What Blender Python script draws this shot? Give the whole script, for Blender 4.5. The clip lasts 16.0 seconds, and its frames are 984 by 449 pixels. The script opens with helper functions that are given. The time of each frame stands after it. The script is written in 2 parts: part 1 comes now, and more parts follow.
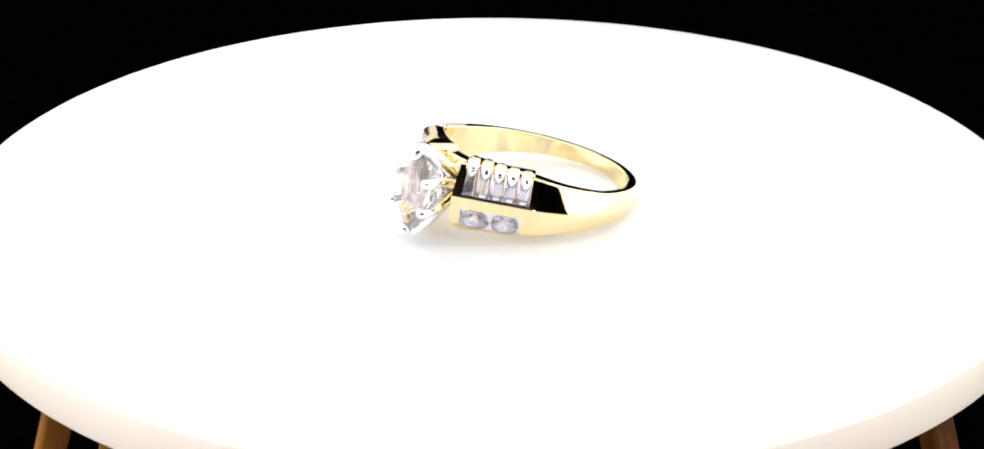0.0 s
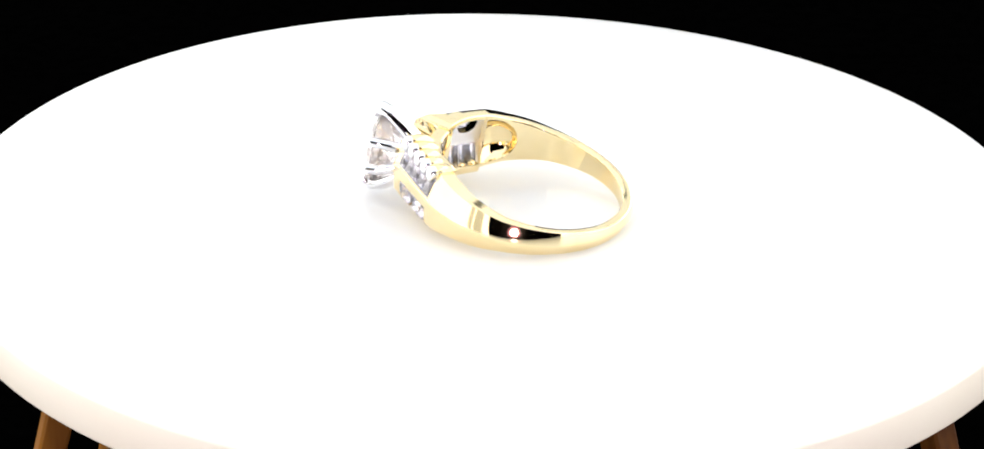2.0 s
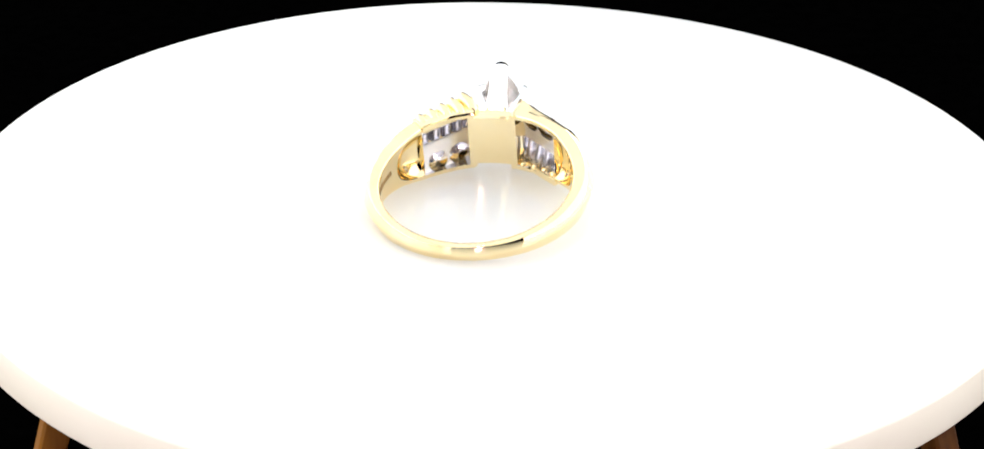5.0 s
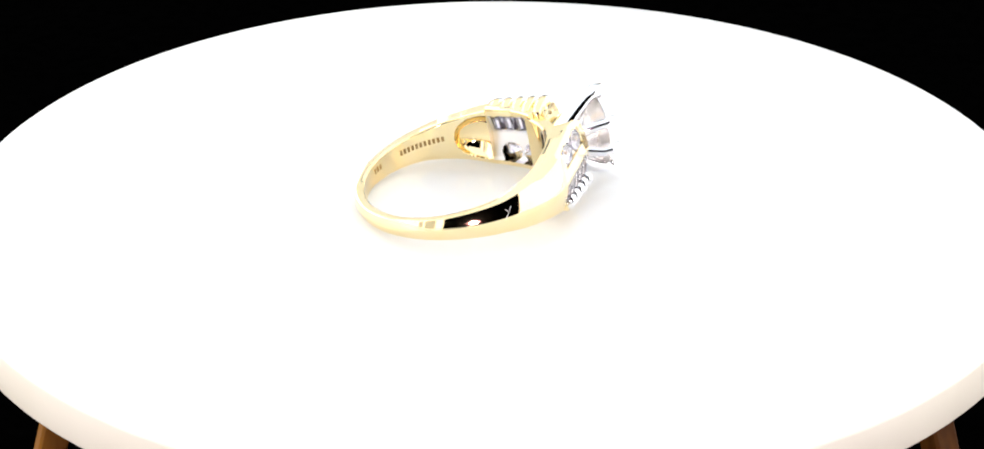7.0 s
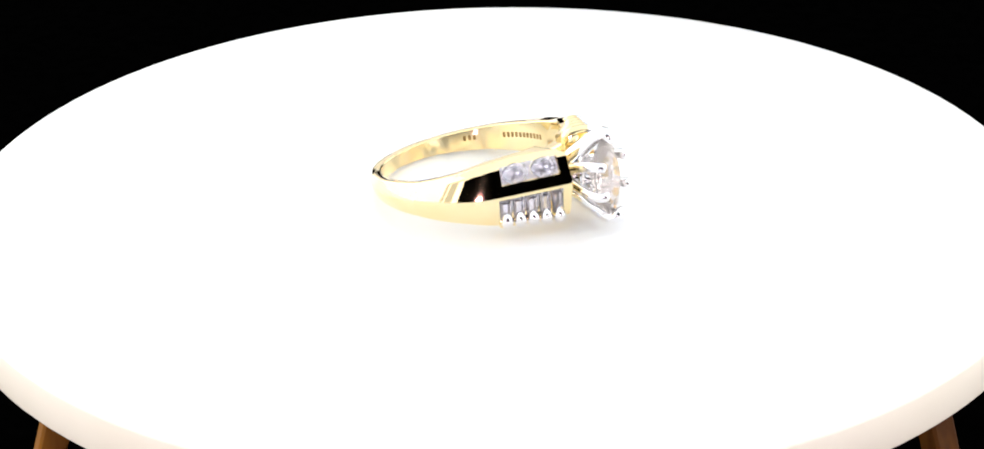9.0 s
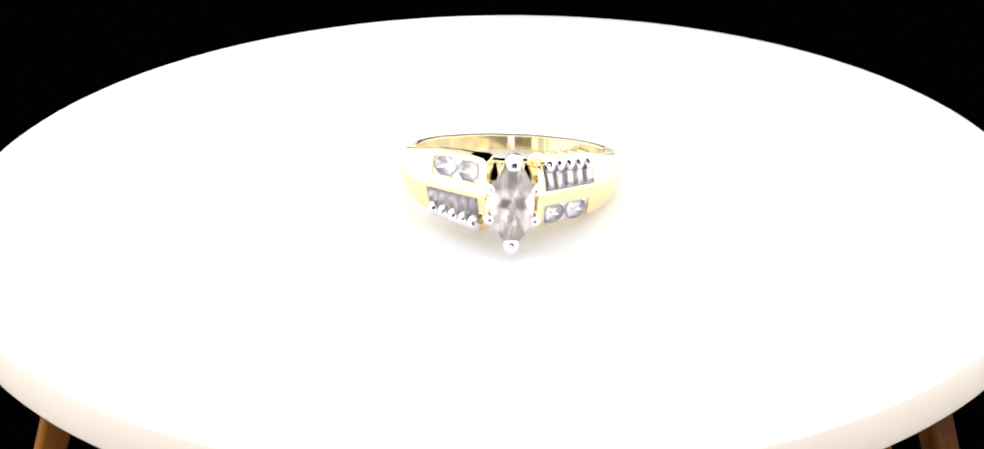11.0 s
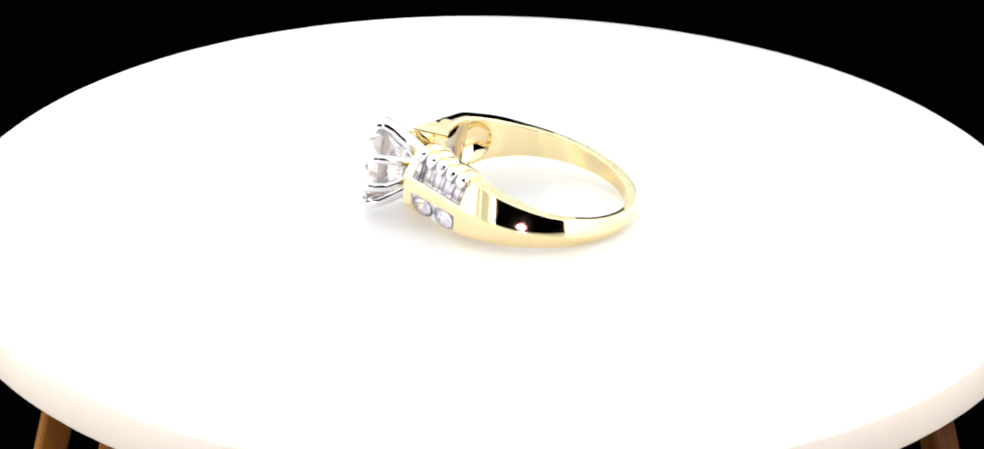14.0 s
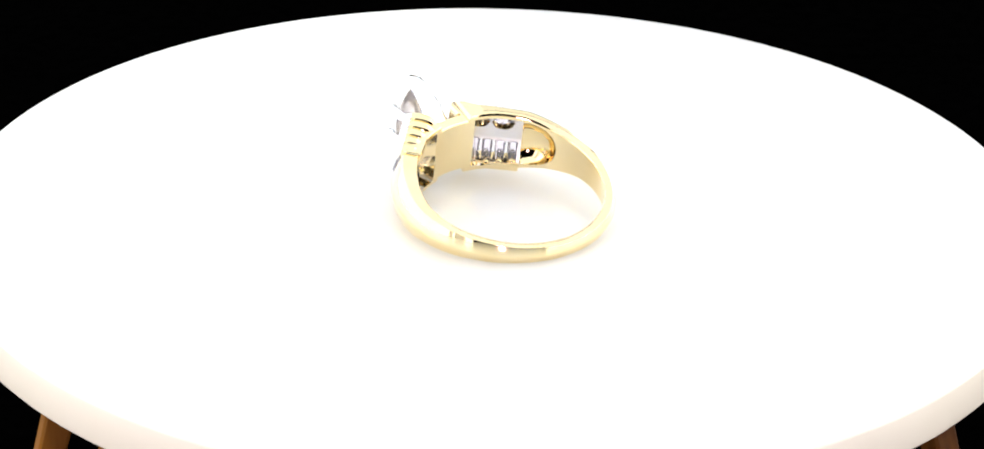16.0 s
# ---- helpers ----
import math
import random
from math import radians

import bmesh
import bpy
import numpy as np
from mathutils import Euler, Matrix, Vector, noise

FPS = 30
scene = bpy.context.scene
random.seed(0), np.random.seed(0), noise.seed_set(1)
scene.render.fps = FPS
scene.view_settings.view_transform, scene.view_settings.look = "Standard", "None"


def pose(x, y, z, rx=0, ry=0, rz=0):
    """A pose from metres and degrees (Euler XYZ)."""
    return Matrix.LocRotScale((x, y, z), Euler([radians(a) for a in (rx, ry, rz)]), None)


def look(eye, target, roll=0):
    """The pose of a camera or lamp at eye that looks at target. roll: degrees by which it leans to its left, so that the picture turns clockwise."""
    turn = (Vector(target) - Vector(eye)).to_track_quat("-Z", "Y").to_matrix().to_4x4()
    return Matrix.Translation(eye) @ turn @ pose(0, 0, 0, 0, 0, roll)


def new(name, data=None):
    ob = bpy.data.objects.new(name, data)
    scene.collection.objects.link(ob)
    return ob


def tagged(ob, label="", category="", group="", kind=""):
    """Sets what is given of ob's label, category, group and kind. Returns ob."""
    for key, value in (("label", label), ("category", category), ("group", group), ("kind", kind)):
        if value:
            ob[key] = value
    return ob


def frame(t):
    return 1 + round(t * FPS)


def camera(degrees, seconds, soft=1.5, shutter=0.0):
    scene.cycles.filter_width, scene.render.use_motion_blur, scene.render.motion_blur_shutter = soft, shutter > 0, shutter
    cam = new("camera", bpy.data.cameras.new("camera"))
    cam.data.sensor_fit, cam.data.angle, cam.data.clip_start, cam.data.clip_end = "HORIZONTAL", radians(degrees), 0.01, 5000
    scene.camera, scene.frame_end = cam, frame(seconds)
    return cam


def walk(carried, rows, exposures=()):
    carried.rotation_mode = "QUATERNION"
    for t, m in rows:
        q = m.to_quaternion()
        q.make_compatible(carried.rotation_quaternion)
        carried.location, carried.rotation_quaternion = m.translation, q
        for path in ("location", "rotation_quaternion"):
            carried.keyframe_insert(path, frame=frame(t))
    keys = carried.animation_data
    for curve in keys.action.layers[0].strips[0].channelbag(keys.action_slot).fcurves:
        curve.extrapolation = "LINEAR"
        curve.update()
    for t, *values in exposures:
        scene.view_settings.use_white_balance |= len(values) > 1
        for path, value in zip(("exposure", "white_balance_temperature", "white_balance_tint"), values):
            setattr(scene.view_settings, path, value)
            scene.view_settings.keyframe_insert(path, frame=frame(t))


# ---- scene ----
MM = 0.001
TOP = 0.070                 # height of the platter's top over the table
PERIOD = 12.70              # seconds a turn


# ---- camera ----
cam = camera(20.85, 16.0, soft=1.7)
EYE = pose(0.0, -0.22324, TOP + 0.10391, 64.558, -0.157, 0.183)
walk(cam, [(0.0, EYE), (16.0, EYE)], exposures=[(0.0, 0.0), (16.0, 0.0)])

# ---- light ----
world = bpy.data.worlds.new("dark_room")
scene.world = world
world.use_nodes = True
world.node_tree.nodes["Background"].inputs["Color"].default_value = (0.9, 0.95, 1.0, 1)
world.node_tree.nodes["Background"].inputs["Strength"].default_value = 0.0002


def softbox(name, eye, target, wide, high, watts, colour):
    lamp = bpy.data.lights.new(name, "AREA")
    lamp.shape, lamp.size, lamp.size_y, lamp.energy, lamp.color = "RECTANGLE" if high > 0.1 else "ELLIPSE", wide, high, watts, colour
    ob = new(name, lamp)
    ob.matrix_world = look(eye, target)
    return ob


GLOW = 2.2    # radiance of the light tent's white side panels
# the near panel has a seam: a bright strip, a dim one, then the long bright run
for y0, y1, glow in ((-0.533, -0.400, GLOW), (-0.398, -0.292, 0.80), (-0.290, -0.272, GLOW), (-0.270, -0.242, 0.9), (-0.240, 0.690, GLOW)):
    softbox("softbox_lamp", (-0.26, (y0 + y1) / 2, TOP + 0.175), (0.1, (y0 + y1) / 2, TOP + 0.175), y1 - y0, 0.53, glow * math.pi * (y1 - y0) * 0.53, (1.0, 0.975, 0.945))
softbox("softbox_lamp", (0.30, 0.184, TOP + 0.175), (-0.1, 0.184, TOP + 0.175), 1.01, 0.53, GLOW * math.pi * 1.01 * 0.53, (1.0, 0.975, 0.945))
softbox("overhead_lamp", (0.02, 0.02, TOP + 0.46), (0.02, 0.0201, TOP), 0.58, 1.18, 1.45 * math.pi * 0.58 * 1.18, (0.93, 0.97, 1.0))
softbox("back_softbox_lamp", (0.06, 0.62, TOP + 0.31), (0.06, 0.0, TOP + 0.31), 1.20, 0.27, 1.15 * math.pi * 1.20 * 0.27, (0.93, 0.97, 1.0))
softbox("low_softbox_lamp", (-0.133, 0.62, TOP + 0.0975), (-0.133, 0.0, TOP + 0.0975), 0.25, 0.155, 1.0 * math.pi * 0.25 * 0.155, (1.0, 0.975, 0.945))
softbox("camera_lamp", (-0.002, -0.250, TOP + 0.028), (0, 0, TOP), 0.030, 0.030, 50 * math.pi * 0.030 ** 2, (1.0, 0.80, 0.92))
# added dim pink disc, imitates bloom around the camera lamp's reflection
softbox("bloom_halo_helper", (-0.002, -0.255, TOP + 0.028), (0, 0, TOP), 0.054, 0.054, 0.5 * math.pi * 0.054 ** 2, (1.0, 0.30, 0.65))


# ---- materials ----
def material(name, colour, rough=0.5, metal=0.0, **more):
    m = bpy.data.materials.new(name)
    m.use_nodes = True
    b = m.node_tree.nodes["Principled BSDF"]
    b.inputs["Base Color"].default_value = (*colour, 1)
    b.inputs["Roughness"].default_value = rough
    b.inputs["Metallic"].default_value = metal
    for key, value in more.items():
        b.inputs[key.replace("_", " ")].default_value = value
    return m


def textured(m, scale, low, high, bump=0.0, bump_scale=None, rough=None, stretch=(1, 1, 1), detail=4):
    """Colour between low and high by noise; relief and uneven gloss by a finer noise."""
    n, k = m.node_tree.nodes, m.node_tree.links
    b = n["Principled BSDF"]
    co = n.new("ShaderNodeTexCoord")
    mp = n.new("ShaderNodeMapping")
    mp.inputs["Scale"].default_value = stretch
    k.new(co.outputs["Object"], mp.inputs["Vector"])
    a = n.new("ShaderNodeTexNoise")
    a.inputs["Scale"].default_value, a.inputs["Detail"].default_value = scale, detail
    k.new(mp.outputs["Vector"], a.inputs["Vector"])
    r = n.new("ShaderNodeValToRGB")
    r.color_ramp.elements[0].position, r.color_ramp.elements[1].position = 0.35, 0.65
    r.color_ramp.elements[0].color, r.color_ramp.elements[1].color = (*low, 1), (*high, 1)
    k.new(a.outputs["Fac"], r.inputs["Fac"])
    k.new(r.outputs["Color"], b.inputs["Base Color"])
    f = n.new("ShaderNodeTexNoise")
    f.inputs["Scale"].default_value, f.inputs["Detail"].default_value = bump_scale or scale * 6, 3
    k.new(mp.outputs["Vector"], f.inputs["Vector"])
    if bump:
        u = n.new("ShaderNodeBump")
        u.inputs["Strength"].default_value, u.inputs["Distance"].default_value = bump, 0.0001
        k.new(f.outputs["Fac"], u.inputs["Height"])
        k.new(u.outputs["Normal"], b.inputs["Normal"])
    if rough:
        g = n.new("ShaderNodeMapRange")
        g.inputs["To Min"].default_value, g.inputs["To Max"].default_value = rough
        k.new(f.outputs["Fac"], g.inputs["Value"])
        k.new(g.outputs["Result"], b.inputs["Roughness"])
    return m


gold = textured(material("yellow_gold", (0.96, 0.80, 0.47), 0.06, 1.0), 300, (0.95, 0.79, 0.45), (0.97, 0.815, 0.50),
                0.02, 900, (0.03, 0.09))
white_gold = textured(material("white_gold", (0.88, 0.88, 0.90), 0.05, 1.0), 300, (0.86, 0.86, 0.88), (0.91, 0.91, 0.93),
                      0.02, 900, (0.03, 0.08))
satin = textured(material("satin_white_gold", (0.88, 0.88, 0.92), 0.4, 1.0), 300, (0.90, 0.90, 0.94), (0.95, 0.94, 0.98),
                 0.05, 1500, (0.3, 0.5))
# the violet cast of the camera-side light is mixed into the stones' colour
diamond = material("diamond", (0.915, 0.875, 1.0), 0.0, 0.0, Transmission_Weight=0.91, IOR=2.1)
champagne = material("champagne_diamond", (1.0, 0.93, 0.895), 0.0, 0.0, Transmission_Weight=0.88, IOR=1.75)
engraving = material("engraved_gold", (0.38, 0.25, 0.10), 0.5, 0.8)
acrylic = textured(material("white_acrylic", (0.87, 0.87, 0.875), 0.10, 0.0, IOR=1.45, Subsurface_Weight=1.0, Subsurface_Scale=0.006), 60, (0.86, 0.86, 0.868), (0.88, 0.88, 0.885),
                   0.01, 700, (0.05, 0.11))
acrylic.node_tree.nodes["Principled BSDF"].inputs["Subsurface Radius"].default_value = (1.0, 0.95, 0.88)
# light seeping out through the acrylic is put into this paler, warmer colour
rim_acrylic = textured(material("glow_tinted_rim", (0.97, 0.90, 0.78), 0.30, 0.0, IOR=1.45), 80,
                       (0.96, 0.89, 0.765), (0.98, 0.915, 0.80), 0.05, 900, (0.25, 0.4))
wood = textured(material("oiled_wood", (0.24, 0.10, 0.016), 0.45), 220, (0.07, 0.022, 0.002), (0.27, 0.105, 0.010), 0.25, 900,
                (0.5, 0.75), (1, 1, 0.06))
wood.node_tree.nodes["Principled BSDF"].inputs["Specular IOR Level"].default_value = 0.15
velvet = textured(material("black_velvet", (0.0008, 0.0008, 0.0008), 0.95), 400, (0.0002, 0.0002, 0.0002), (0.0004, 0.0004, 0.0004), 0.3, 4000)
velvet.node_tree.nodes["Principled BSDF"].inputs["Specular IOR Level"].default_value = 0.0
black_metal = textured(material("black_metal", (0.02, 0.02, 0.02), 0.4, 0.6), 200, (0.015, 0.015, 0.015), (0.03, 0.03, 0.03), 0.1)


# ---- mesh helpers; lengths in millimetres ----
def mesh(name, verts, faces, mat, smooth=0, other=None, marked=()):
    """smooth: the angle in degrees over which edges stay sharp; 0 for flat faces."""
    me = bpy.data.meshes.new(name)
    me.from_pydata([tuple(c * MM for c in v) for v in verts], [], faces)
    me.materials.append(mat)
    if other:
        me.materials.append(other)
        me.polygons.foreach_set("material_index", [int(k) for k in marked])
    if smooth:
        bm = bmesh.new()
        bm.from_mesh(me)
        bmesh.ops.remove_doubles(bm, verts=bm.verts, dist=2e-7)
        for f in bm.faces:
            f.smooth = True
        for e in bm.edges:
            if len(e.link_faces) == 2 and e.calc_face_angle(0) > radians(smooth):
                e.smooth = False
        bm.to_mesh(me)
        bm.free()
    me.update()
    return me


def part(name, me, parent=None, m=None, label=""):
    ob = new(name, me)
    if parent:
        ob.parent = parent
    if m is not None:
        ob.matrix_basis = m
    if label:
        ob["label"] = label
    return ob


def lathe(profile, n=64):
    """Verts and faces of (radius, height) turned about z; closed where the radius is 0."""
    verts, faces, rows = [], [], []
    for r, z in profile:
        if r < 1e-6:
            rows.append([len(verts)] * n)
            verts.append((0, 0, z))
        else:
            rows.append(list(range(len(verts), len(verts) + n)))
            verts += [(r * math.cos(2 * math.pi * i / n), r * math.sin(2 * math.pi * i / n), z) for i in range(n)]
    for a, b in zip(rows, rows[1:]):
        for i in range(n):
            j = (i + 1) % n
            q = list(dict.fromkeys((a[i], a[j], b[j], b[i])))
            if len(q) > 2:
                faces.append(q)
    return verts, faces


def sweep(points, radii, n=12, flat=1.0, side=(0, 1, 0)):
    """A tube along points with the given radii, closed by rounded ends; flat squeezes it along side."""
    pts = [Vector(p) for p in points]
    verts, faces = [], []
    rings = []
    m = len(pts)
    for i, p in enumerate(pts):
        d = (pts[min(i + 1, m - 1)] - pts[max(i - 1, 0)]).normalized()
        a = Vector(side) - d * d.dot(Vector(side))
        a = a.normalized() if a.length > 1e-4 else d.orthogonal().normalized()
        b = d.cross(a)
        steps = [(0, 1)]
        if i == 0:
            steps = [(-0.9, 0.35), (-0.6, 0.78), (0, 1)]
        if i == m - 1:
            steps = [(0, 1), (0.6, 0.78), (0.9, 0.35)]
        for out, k in steps:
            r = radii[i]
            rings.append(len(verts))
            verts += [tuple(p + d * out * r + (a * math.cos(t) * flat + b * math.sin(t)) * r * k)
                      for t in (2 * math.pi * j / n for j in range(n))]
    for s, e in zip(rings, rings[1:]):
        faces += [(s + j, s + (j + 1) % n, e + (j + 1) % n, e + j) for j in range(n)]
    faces.append(tuple(reversed(range(rings[0], rings[0] + n))))
    faces.append(tuple(range(rings[-1], rings[-1] + n)))
    return verts, faces


def slab(x, y, z, bevel):
    """A box of half sizes x, y, z with bevelled edges."""
    bm = bmesh.new()
    bmesh.ops.create_cube(bm, size=2)
    bmesh.ops.scale(bm, vec=(x, y, z), verts=bm.verts)
    bmesh.ops.bevel(bm, geom=bm.edges[:], offset=bevel, segments=2, affect="EDGES", profile=0.5)
    bm.verts.index_update()
    out = [tuple(v.co) for v in bm.verts], [tuple(v.index for v in f.verts) for f in bm.faces]
    bm.free()
    return out


# ---- the room ----
def room():
    """Black cloth under and around the table, open to nothing."""
    v, f = slab(900, 700, 10, 2)
    t = tagged(part("tabletop", mesh("tabletop", v, f, velvet)), "black cloth-covered table under the wooden stand", "table", kind="structure")
    t.location = (0, 0, -0.010)
    for name, w, h, x, y, z, rz in (("backdrop", 900, 500, 0, 0.71, 0.49, 0), ("wall_front", 900, 500, 0, -0.71, 0.49, 0),
                                    ("wall_left", 700, 500, -0.91, 0, 0.49, 90), ("wall_right", 700, 500, 0.91, 0, 0.49, 90)):
        v, f = slab(w, 10, h, 2)
        ob = part(name, mesh(name, v, f, velvet))
        ob.matrix_basis = pose(x, y, z, 0, 0, rz)
        tagged(ob, "matt black backdrop cloth", "backdrop", kind="structure")
    v, f = slab(900, 700, 10, 2)
    ob = part("ceiling", mesh("ceiling", v, f, velvet))
    ob.location = (0, 0, 1.0)
    tagged(ob, "matt black cloth overhead", "ceiling", kind="structure")


# ---- the stand and the platter ----
def stand():
    st = tagged(new("display_stand"), "small wooden display stand with four splayed legs", "stand")
    for s in (1, -1):
        v, f = slab(45.5, 2.2, 2.0, 0.4)
        bar = part("crossbar", mesh("crossbar", v, f, wood, 30), st)
        bar.matrix_basis = pose(0, 0, TOP - 0.0154 - (0.0002 if s < 0 else 0), 0, 0, 36 * s)
    v, f = lathe([(0, 0), (17.5, 0), (18, 0.5), (18, 7.4), (17.5, 7.9), (0, 7.9)], 48)
    part("turntable_motor", mesh("turntable_motor", v, f, black_metal, 40), st, pose(0, 0, TOP - 0.0134), "black round motor housing")
    for sx in (1, -1):
        for sy in (1, -1):
            leg(st, sx, sy)


def leg(st, sx, sy):
    """A square leg, set cornerwise, splayed outwards to the table."""
    a = Vector((sx * (36.4 if sy < 0 else 32.6), sy * 27.0, 1000 * TOP - 5.6))
    b = Vector((sx * (52.3 if sy < 0 else 48.4), sy * 38.0, 1.2))
    d = (b - a).normalized()
    u = d.cross(Vector((0, 0, 1))).normalized()
    w = d.cross(u)
    t0 = Matrix.Rotation(radians(20), 3, d)
    u, w = t0 @ u, t0 @ w
    verts = []
    for p, h in ((a, 1.22 if sy < 0 else 1.2), (b, 0.95)):
        for x, y in ((1, .8), (.8, 1), (-.8, 1), (-1, .8), (-1, -.8), (-.8, -1), (.8, -1), (1, -.8)):
            verts.append(tuple(p + u * h * x + w * h * y))
    faces = [(i, (i + 1) % 8, 8 + (i + 1) % 8, 8 + i) for i in range(8)] + [tuple(range(7, -1, -1)), tuple(range(8, 16))]
    part("leg", mesh("leg", verts, faces, wood), st)


def platter():
    pl = tagged(new("rotating_platter"), "round glossy white acrylic turntable platter, slightly tilted", "turntable")
    R, H = 50.0, 4.05
    off = pose(0.00008, -0.000165, 0)
    v, f = lathe([(0, 0)] + [(R * k / 12, 0) for k in range(1, 12)] + [(R - 0.35, 0), (R - 0.18, -0.05), (R - 0.05, -0.18), (R, -0.35),
                 (R, -H + 0.35), (R - 0.05, -H + 0.18), (R - 0.18, -H + 0.05), (R - 0.35, -H)] + [(R * k / 4, -H) for k in (3, 2, 1)] + [(0, -H)], 256)
    v = [(x * k, y * k, z) for x, y, z in v for k in (1 + 0.0007 * noise.noise((x * 0.9, y * 0.9, z)) * (math.hypot(x, y) > R - 1),)]
    # the side faces take the rim colour with the glow painted in
    edge = [min(math.hypot(v[i][0], v[i][1]) for i in q) > R - 0.25 for q in f]
    part("disc", mesh("disc", v, f, acrylic, 40, rim_acrylic, edge), pl, off, "white translucent acrylic disc")
    v, f = lathe([(0, -H - 1.6), (6, -H - 1.6), (6, -H), (0, -H)], 32)
    part("hub", mesh("hub", v, f, black_metal, 40), pl, None, "black metal hub")
    return pl


# ---- the ring; x towards the head, z along the finger's axis ----
PLANE, LEAN, START = 10.68, 41.0, 6.10      # the flat shoulders: distance, direction, foot of the normal


def along(s):
    """The angle at s millimetres along a shoulder from its front edge."""
    return LEAN + math.degrees(math.atan((s - START) / PLANE))


def ramp(x, a, b):
    t = min(1.0, max(0.0, (x - a) / (b - a)))
    return t * t * (3 - 2 * t)


def inner(p):
    """The inner radius at p degrees; the worn back is thin."""
    return 8.38 + 0.42 * ramp(p, 40, 100)


def sway(p):
    """The shank sits a little to one side of the head."""
    return 0.24 * ramp(p, 50, 110)


def half_width(p):
    """Half the band's width at p degrees from the head."""
    knots = [(9, 3.12), (30, 3.06), (48, 2.80), (64, 2.26), (90, 1.56), (120, 1.13), (150, 0.83), (180, 0.72)]
    for (a, u), (b, w) in zip(knots, knots[1:]):
        if p <= b:
            return u + (w - u) * (p - a) / (b - a)
    return knots[-1][1]


def outer(p, q):
    """The outer radius at p degrees, q from -1 to 1 across the band; the crest sits low on the shoulder."""
    base = PLANE / math.cos(radians(p - LEAN)) if p < LEAN else PLANE / math.cos(radians(min(p - LEAN, 7))) - 0.86 * ramp(p, 50, 135) - 0.08 * ramp(p, 120, 180)
    sh = 1 - ramp(p, 46, 82)
    c = 0.03 * (1 - ramp(p, 50, 90)) - 0.08 * ramp(p, 50, 90) * (1 - ramp(p, 110, 170))
    k = abs(q - c) / (1 - c if q > c else 1 + c)
    drop = ((0.85 if q > c else 0.52) * sh + (0.36 - 0.06 * ramp(p, 90, 140)) * half_width(p) * (1 - sh)) * k ** (1.15 * sh + 1.3 * (1 - sh))
    if q < c:
        drop += 0.66 * sh * max(0.0, (k - 0.80) / 0.20) ** 1.3      # the bevelled edge past the round stones
    edge = 0.10 * max(0.0, (abs(q) - 0.94) / 0.06) ** 2
    return base - drop - edge


BAG = (along(0.80), along(6.90), 0.12, 1.2)       # baguette recess: from, to, low q, high q
RND = (along(0.85), along(6.40), -0.85, -0.31)     # channel of the round stones
WIN = (along(1.0), along(7.2), -0.84, 0.84)        # window on the inside


def STONE(i):
    """Where the baguettes sit along the shoulder."""
    return 1.42 + 1.21 * i


def depths(p, q):
    """How far the outer and the inner surface are cut back."""
    o = i = 0.0
    if BAG[0] < p < BAG[1] and BAG[2] < q < BAG[3]:
        o = 0.25
    if RND[0] < p < RND[1] and RND[2] < q < RND[3]:
        o = 0.22
    if WIN[0] < p < WIN[1] and WIN[2] < q < WIN[3]:
        i = max(0.1, outer(p, q) - 1.45 - inner(p))
    r2 = abs((p - 54.5) / 15.0) ** 2.2 + abs(q / 0.84) ** 2.4
    if r2 < 1 and p > WIN[1] + 0.1:
        i = max(i, 1.15 * (1 - r2) ** 0.75)
    return o, i


def hole(p, q):
    """Open behind each stone."""
    s, z = START + PLANE * math.tan(radians(p - LEAN)), q * half_width(p)
    if any(abs(s - STONE(i)) < 0.56 and abs(z - 1.50) < 1.08 for i in range(5)):
        return True
    return any(((s - 2.25 - 2.72 * i) / 1.24) ** 2 + ((z + 1.84 - 0.04 * i) / 0.92) ** 2 < 1 for i in range(2))


def corner(p, q):
    """The front corner past the round stones is rounded off, in degrees."""
    return 3.0 * max(0.0, (-q - 0.86) / 0.14) ** 2 * (1 - ramp(p, 10, 26))


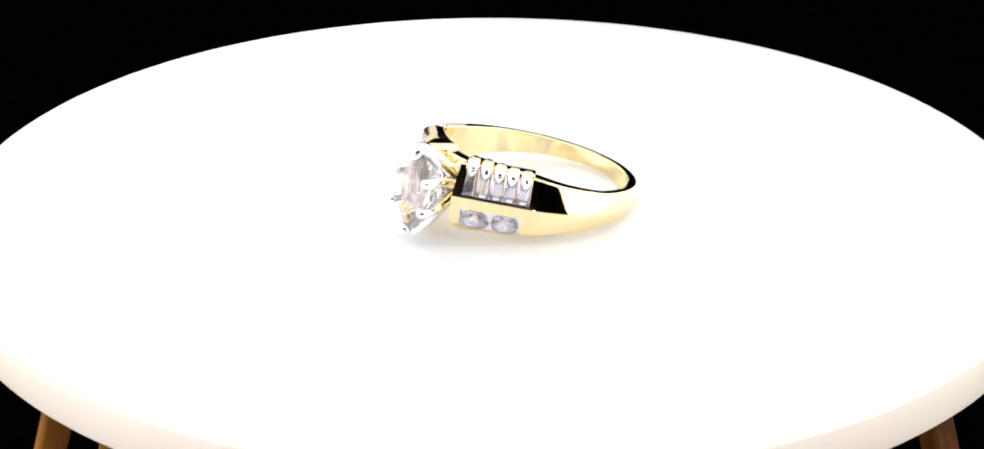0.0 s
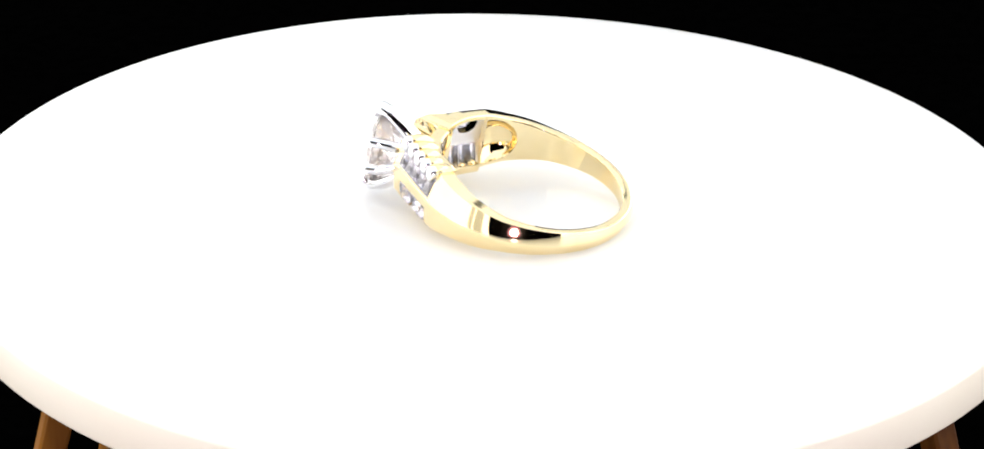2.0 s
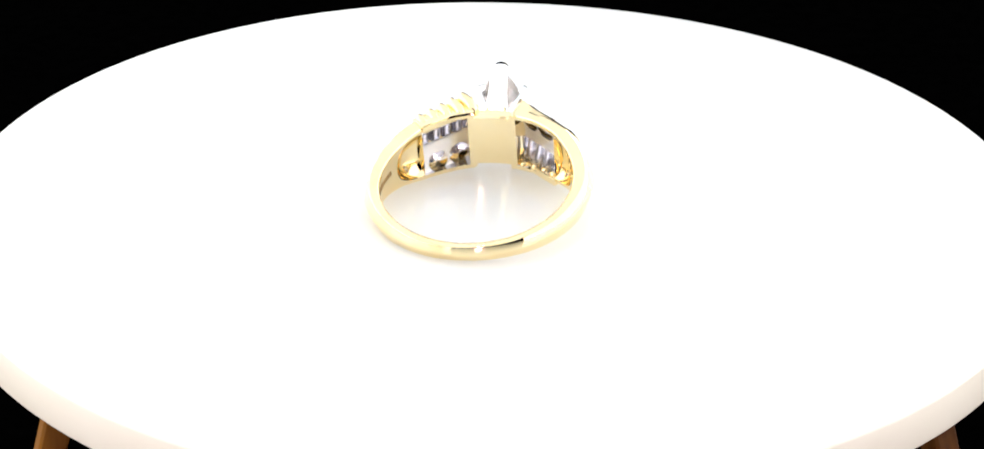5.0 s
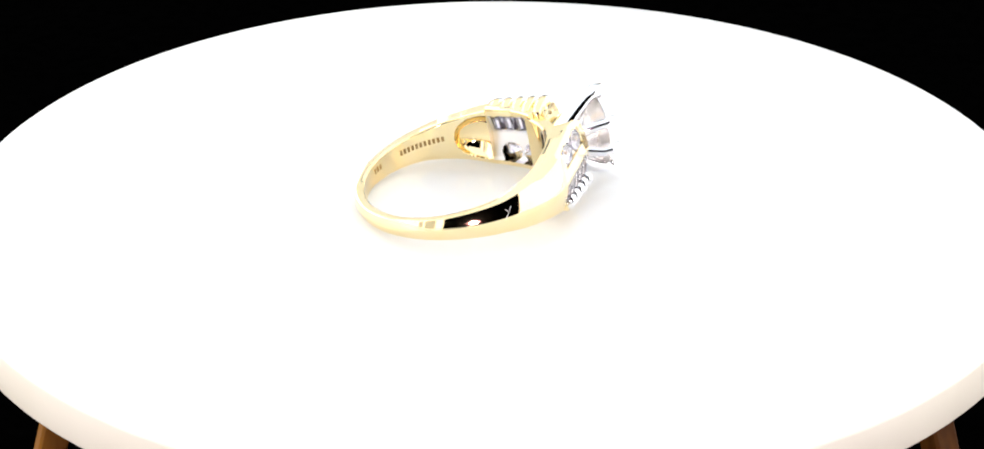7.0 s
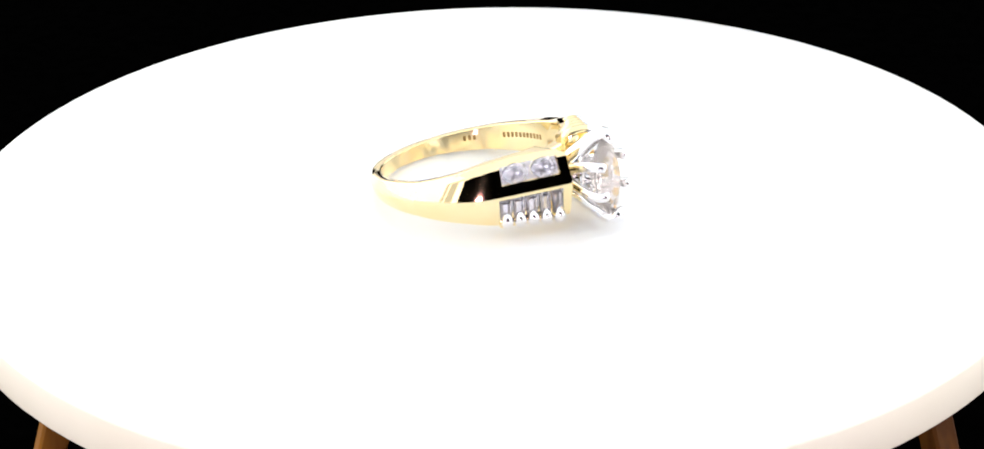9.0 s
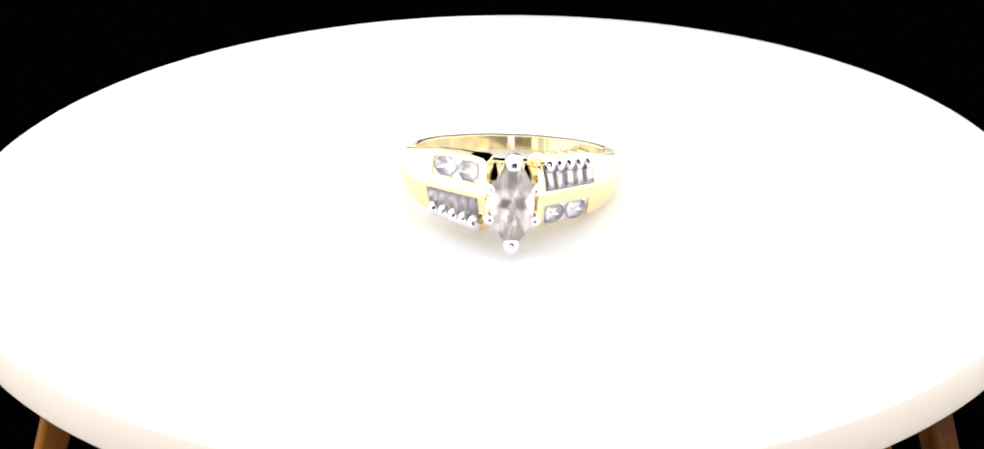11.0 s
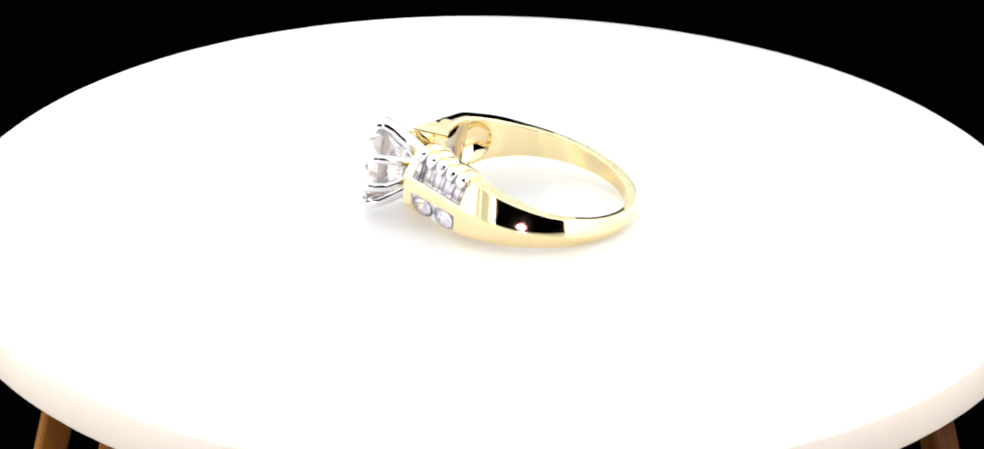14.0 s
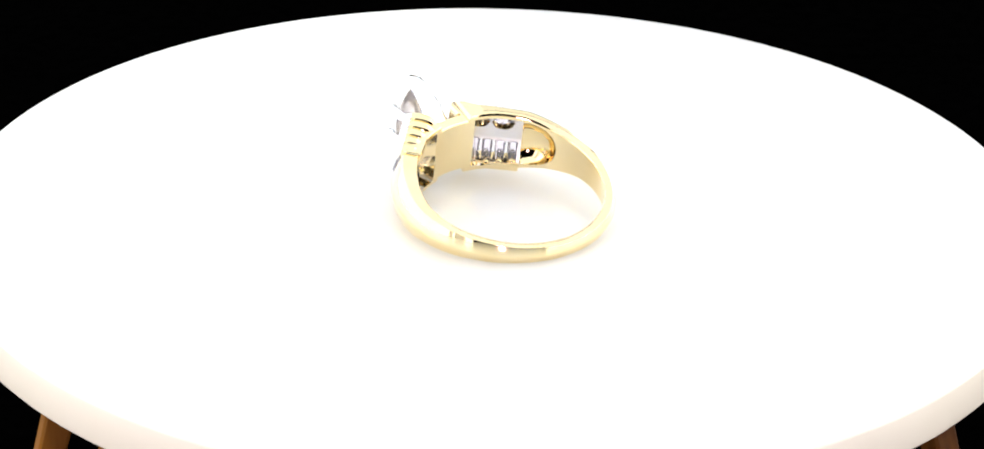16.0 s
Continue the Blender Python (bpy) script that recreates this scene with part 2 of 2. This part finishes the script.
def band():
    """Half of the band at a time, from the front edge to the back; the other half is it turned about x."""
    e = 0.04
    ps = set(np.arange(11.0, 72, 0.6)) | set(np.arange(72, 180.1, 1.5)) | {180.0}
    for p in BAG[:2] + RND[:2] + WIN[:2]:
        ps |= {p - e, p + e}
    qs = set(np.linspace(-1, 1, 41)) | {-0.97, 0.97, -0.985, 0.985, -0.12, 0.03, -0.92, -0.94, -0.96}
    for q in BAG[2:3] + RND[2:] + WIN[2:]:
        qs |= {q - 0.008, q + 0.008}
    qs |= {-q for q in qs}      # alike both ways, so that the halves meet at the back
    ps, qs = sorted(ps), sorted(qs)
    n = len(qs)
    verts, faces, white = [], [], []
    for half in (1, -1):
        start = len(verts)
        for p in ps:
            w = half_width(p)
            low = w * (1 + 0.045 * ramp(p, 9, 52) * (1 - ramp(p, 56, 100)))    # fuller on the side of the round stones
            ring = []
            for q in qs:
                a = radians(p + corner(p, q))
                r = outer(p, q) - depths(p, q)[0]
                ring.append((r * math.cos(a), r * math.sin(a), q * (w if q > 0 else low)))
            for q in reversed(qs):
                a = radians(p + corner(p, q))
                r = inner(p) + depths(p, q)[1] + 0.12 * max(0.0, (abs(q) - 0.9) / 0.1) ** 2
                ring.append((r * math.cos(a), r * math.sin(a), q * (w if q > 0 else low) * 0.985))
            verts += [(x, y * half + sway(p), z * half) for x, y, z in ring]
        m = 2 * n
        for i in range(len(ps) - 1):
            for j in range(m):
                a, b = start + i * m + j, start + i * m + (j + 1) % m
                pm, mark, qm = (ps[i] + ps[i + 1]) / 2, False, None
                if j < n - 1:
                    qm = (qs[j] + qs[j + 1]) / 2
                    mark = depths(pm, qm)[0] > 0
                elif n <= j < m - 1:
                    qm = (qs[m - 1 - j] + qs[m - 2 - j]) / 2
                    mark = depths(pm, qm)[1] > 0 and pm < WIN[1]
                if mark and hole(pm, qm):
                    continue
                faces.append((a, b, b + m, a + m))
                white.append(mark)
        for j in range(n - 1):
            faces.append((start + j, start + m - 1 - j, start + m - 2 - j, start + j + 1))
            white.append(False)
    return verts, faces, white


def brilliant(a, b, table, crown, pavilion, pointed=False, n=8):
    """A brilliant cut of half length a and half width b with n-fold facets; pointed: with the outline of a marquise."""
    def rim(t, k, h):
        x, y = math.cos(t), math.sin(t)
        if pointed:
            y = y * (1 - 0.30 * x * x * abs(x)) * (1 - 0.12 * abs(x))
            x = math.copysign(abs(x) ** 0.86, x)
        return (a * k * x, b * k * y, h)
    st = math.pi / n
    V = [rim(2 * i * st, table, crown) for i in range(n)]
    V += [rim((2 * i + 1) * st, 0.5 + table * 0.5, crown * 0.58) for i in range(n)]
    V += [rim(j * st, 1, 0.05) for j in range(2 * n)] + [rim(j * st, 1, -0.05) for j in range(2 * n)]
    belly = 1.0 if pointed else 1.12      # the small stones are cut deep
    V += [rim((2 * i + 1) * st, 0.62 * belly, -pavilion * 0.46) for i in range(n)]
    V += [rim(2 * i * st, 0.30 * belly ** 1.7, -pavilion * 0.78) for i in range(n)] + [(0, 0, -pavilion)]
    F = [tuple(range(n))]
    for i in range(n):
        k, h = (i + 1) % n, (i - 1) % n
        g0, g1, g2 = 2 * n + 2 * i, 2 * n + 1 + 2 * i, 2 * n + (2 * i + 2) % (2 * n)
        w, low = 2 * n, 6 * n
        F += [(i, n + i, k), (i, n + h, g0, n + i), (n + i, g0, g1), (n + i, g1, g2)]
        F += [(g0, g0 + w, g1 + w, g1), (g1, g1 + w, g2 + w, g2)]
        F += [(low + i, g1 + w, g0 + w), (low + i, g2 + w, g1 + w)]
        F += [(low + i, g0 + w, low + n + i), (low + i, low + n + i, low + n + k), (low + h, low + n + i, g0 + w)]
        F += [(8 * n, low + n + k, low + n + i)]
    return V, F


def baguette(x, y, taper=0.9):
    """A step-cut stone of half sizes x, y, one end narrower."""
    rows = [(0.55, 0.74, 0.28), (0.80, 0.88, 0.17), (1, 1, 0.03), (1, 1, -0.06), (0.90, 0.94, -0.55), (0.76, 0.86, -1.05), (0.50, 0.74, -1.40)]
    V, F = [], []
    for kx, ky, h in rows:
        V += [(-x * kx, -y * ky, h), (x * kx, -y * ky, h), (x * kx * taper, y * ky, h), (-x * kx * taper, y * ky, h)]
    F.append((0, 1, 2, 3))
    for r in range(len(rows) - 1):
        F += [(4 * r + i, 4 * r + 4 + i, 4 * r + 4 + (i + 1) % 4, 4 * r + (i + 1) % 4) for i in range(4)]
    F.append(tuple(4 * (len(rows) - 1) + i for i in (3, 2, 1, 0)))
    return V, F


def seat(s, z, sink, tip=0.0):
    """A pose on the flat shoulder: x along it, y across the band, z outwards, in metres."""
    p = along(s)
    t = radians(LEAN)
    nrm, tan = Vector((math.cos(t), math.sin(t), 0)), Vector((-math.sin(t), math.cos(t), 0))
    q = z / half_width(p)
    d = (outer(p, q) * math.cos(radians(p) - t)) - sink
    at = nrm * d + tan * (s - START) + Vector((0, 0, z))
    m = Matrix((tan, Vector((0, 0, 1)), nrm)).transposed()
    if m.determinant() < 0:
        m = Matrix((-tan, Vector((0, 0, 1)), nrm)).transposed()
    m = m @ Matrix.Rotation(radians(tip), 3, "X")
    return Matrix.Translation(at * MM) @ m.to_4x4()


def shoulder(s, z, d):
    """A pose at s along the shoulder, z across it, d from the finger's axis: x along, y across, z outwards, in metres."""
    t = radians(LEAN)
    nrm, tan = Vector((math.cos(t), math.sin(t), 0)), Vector((-math.sin(t), math.cos(t), 0))
    m = Matrix((-tan, Vector((0, 0, 1)), nrm)).transposed()
    return Matrix.Translation((nrm * d + tan * (s - START) + Vector((0, 0, z))) * MM) @ m.to_4x4()


def rib(s):
    """A rounded claw rib over the edge of the shoulder, from its bead to the inside of the band."""
    end = min(2.7, PLANE - math.sqrt(8.75 ** 2 - (s - START) ** 2))
    pts = [(0, 2.90, -0.30), (0, 3.05, -0.55)]
    for k in range(1, 7):
        u = k / 6
        pts.append((0, 3.08 + 0.10 * math.sin(math.pi * u) - 0.30 * u * u, -0.55 - (end - 0.75) * u))
    return sweep(pts, [0.54, 0.585] + [0.59] * 4 + [0.56, 0.50], 16, side=(1, 0, 0))


def ring_thing():
    rg = tagged(new("engagement_ring"), "yellow gold ring with marquise diamond lying on white platter", "ring")
    v, f, white = band()
    part("shank", mesh("shank", v, f, gold, 28, satin, white), rg)
    # the bridge between the shoulders, under the head
    verts, faces = [], []
    for i in range(9):
        p = radians(-14 + 28 * i / 8)
        for r, z in ((8.38, -2.5), (8.38, 2.5), (8.53, 2.65), (9.5, 2.65), (9.65, 2.5), (9.65, -2.5), (9.5, -2.65), (8.53, -2.65)):
            verts.append((r * math.cos(p), r * math.sin(p), z))
    for i in range(8):
        faces += [(8 * i + j, 8 * i + (j + 1) % 8, 8 * i + 8 + (j + 1) % 8, 8 * i + 8 + j) for j in range(8)]
    faces += [tuple(range(7, -1, -1)), tuple(range(64, 72))]
    part("bridge", mesh("bridge", verts, faces, gold, 40), rg)
    turn = Matrix.Rotation(math.pi, 4, "X")
    bag = mesh("baguette_diamond", *baguette(0.585, 1.16), diamond)
    rnd = mesh("round_diamond", *brilliant(1.28, 0.94, 0.54, 0.28, 1.15, False, 8), diamond)
    rail = mesh("claw_rail", *slab(3.08, 0.42, 0.95, 0.14), gold, 40)
    for side in (Matrix.Identity(4), turn):
        part("claw_rail", rail, rg, side @ shoulder(3.85, 2.66, 9.15))
        for i in range(5):
            part("baguette_diamond", bag, rg, side @ seat(STONE(i), 1.50, 0.06, -14))
        for i in range(2):
            part("round_diamond", rnd, rg, side @ seat(2.25 + 2.72 * i, -1.84 + 0.04 * i, 0.14, 12))
        for i in range(5):
            s = STONE(i)
            r = part("claw_rib", mesh("claw_rib", *rib(s), gold, 60), rg, side @ shoulder(s, -0.10 * i, PLANE - 0.05 * i))
            part("claw_tip", mesh("claw_tip", *sweep([(0, 2.22, -0.40), (0, 2.46, -0.20), (0, 2.72, -0.16), (0, 2.98, -0.30), (0, 3.08, -0.52)],
                 [0.30, 0.42, 0.52, 0.58, 0.58], 16, side=(1, 0, 0)), white_gold, 60), r, None, "white rhodium-plated bead")
    head(rg)
    marks(rg)
    scratches(rg)
    return rg


def head(rg):
    """The white gold basket, its six claws and the centre stone."""
    hd = part("head", mesh("head", *sweep([(10.0, 0, 0), (10.5, 0, 0), (11.1, 0, 0)], [1.1, 1.05, 0.9], 20), white_gold, 50), rg, None, "white gold six-claw basket")
    loop = []
    for k in range(33):
        t = 2 * math.pi * k / 32
        loop.append((12.1, 0.95 * math.sin(t), 1.9 * math.cos(t)))
    part("gallery_rail", mesh("gallery_rail", *sweep(loop, [0.26] * 33, 10, side=(1, 0, 0)), white_gold, 60), hd)
    for sz in (1, -1):
        path = [(9.7, 0, 0.7 * sz), (10.9, 0, 1.5 * sz), (12.3, 0, 2.65 * sz), (13.6, 0, 3.60 * sz), (14.45, 0, 3.95 * sz), (14.95, 0, 3.85 * sz), (15.05, 0, 3.52 * sz)]
        part("tip_claw", mesh("tip_claw", *sweep(path, [1.0, 0.92, 0.76, 0.68, 0.64, 0.62, 0.58], 14, 1.2), white_gold, 60), hd)
        for sy in (1, -1):
            path = [(9.9, 0.35 * sy, 0.3 * sz), (10.9, 0.75 * sy, 0.6 * sz), (12.2, 1.25 * sy, 1.0 * sz), (13.6, 1.95 * sy, 1.35 * sz), (14.6, 2.12 * sy, 1.4 * sz), (15.08, 1.98 * sy, 1.36 * sz)]
            part("side_claw", mesh("side_claw", *sweep(path, [0.72, 0.66, 0.54, 0.47, 0.47, 0.49], 14), white_gold, 60), hd)
    v, f = brilliant(3.75, 1.95, 0.54, 0.64, 2.05, True, 12)
    m = Matrix(((0, 0, 1, 0.0144), (0, 1, 0, 0), (-1, 0, 0, 0), (0, 0, 0, 1)))
    part("marquise_diamond", mesh("marquise_diamond", v, f, champagne), rg, m, "pale champagne marquise-cut diamond")


def marks(rg):
    """Two short engraved marks on the inner face, as plain bars."""
    bar = mesh("engraved_mark", *slab(0.13, 0.25, 0.02, 0.008), engraving)
    for p in [77 + 2.8 * i for i in range(11)] + [124 + 3.1 * i for i in range(3)]:
        t = radians(p)
        d, tan = Vector((math.cos(t), math.sin(t), 0)), Vector((-math.sin(t), math.cos(t), 0))
        m = Matrix((tan, Vector((0, 0, 1)), tan.cross(Vector((0, 0, 1))))).transposed().to_4x4()
        part("engraved_mark", bar, rg, Matrix.Translation((d * (inner(p) - 0.005) + Vector((0, sway(p), 0.25))) * MM) @ m)


def scratches(rg):
    """Two fine crossed scratches on the outside of the shank."""
    p, q = 88.0, -0.35
    t = radians(-p)
    d, tan = Vector((math.cos(t), math.sin(t), 0)), Vector((-math.sin(t), math.cos(t), 0))
    at = d * (outer(p, q) + 0.004) + Vector((0, sway(p), 0.35 * half_width(p)))
    m = Matrix.Translation(at * MM) @ Matrix((tan, Vector((0, 0, 1)), tan.cross(Vector((0, 0, 1))))).transposed().to_4x4() @ Matrix.Rotation(radians(-16), 4, "X")
    for size, turn in ((0.62, 50), (0.45, -62)):
        part("scratch", mesh("scratch", *slab(size, 0.022, 0.006, 0.002), satin), rg, m @ Matrix.Rotation(radians(turn), 4, "Z"))


room()
stand()
PLATTER = platter()
RING = ring_thing()


def motions():
    """The platter turns clockwise, a little tilted; the ring rides on it."""
    lie = pose(0.00305, 0.00126, 0.002405, -2.8, -9.6, -136.75)
    tilt = Matrix.Rotation(-0.0188, 4, "X") @ Matrix.Rotation(0.0012, 4, "Y")
    rows, carried = [], []
    for k in range(65):
        t = k * 0.25
        m = Matrix.Translation((0, 0, TOP)) @ Matrix.Rotation(-2 * math.pi * t / PERIOD, 4, "Z") @ tilt
        rows.append((t, m))
        carried.append((t, m @ lie))
    walk(PLATTER, rows)
    walk(RING, carried)


motions()
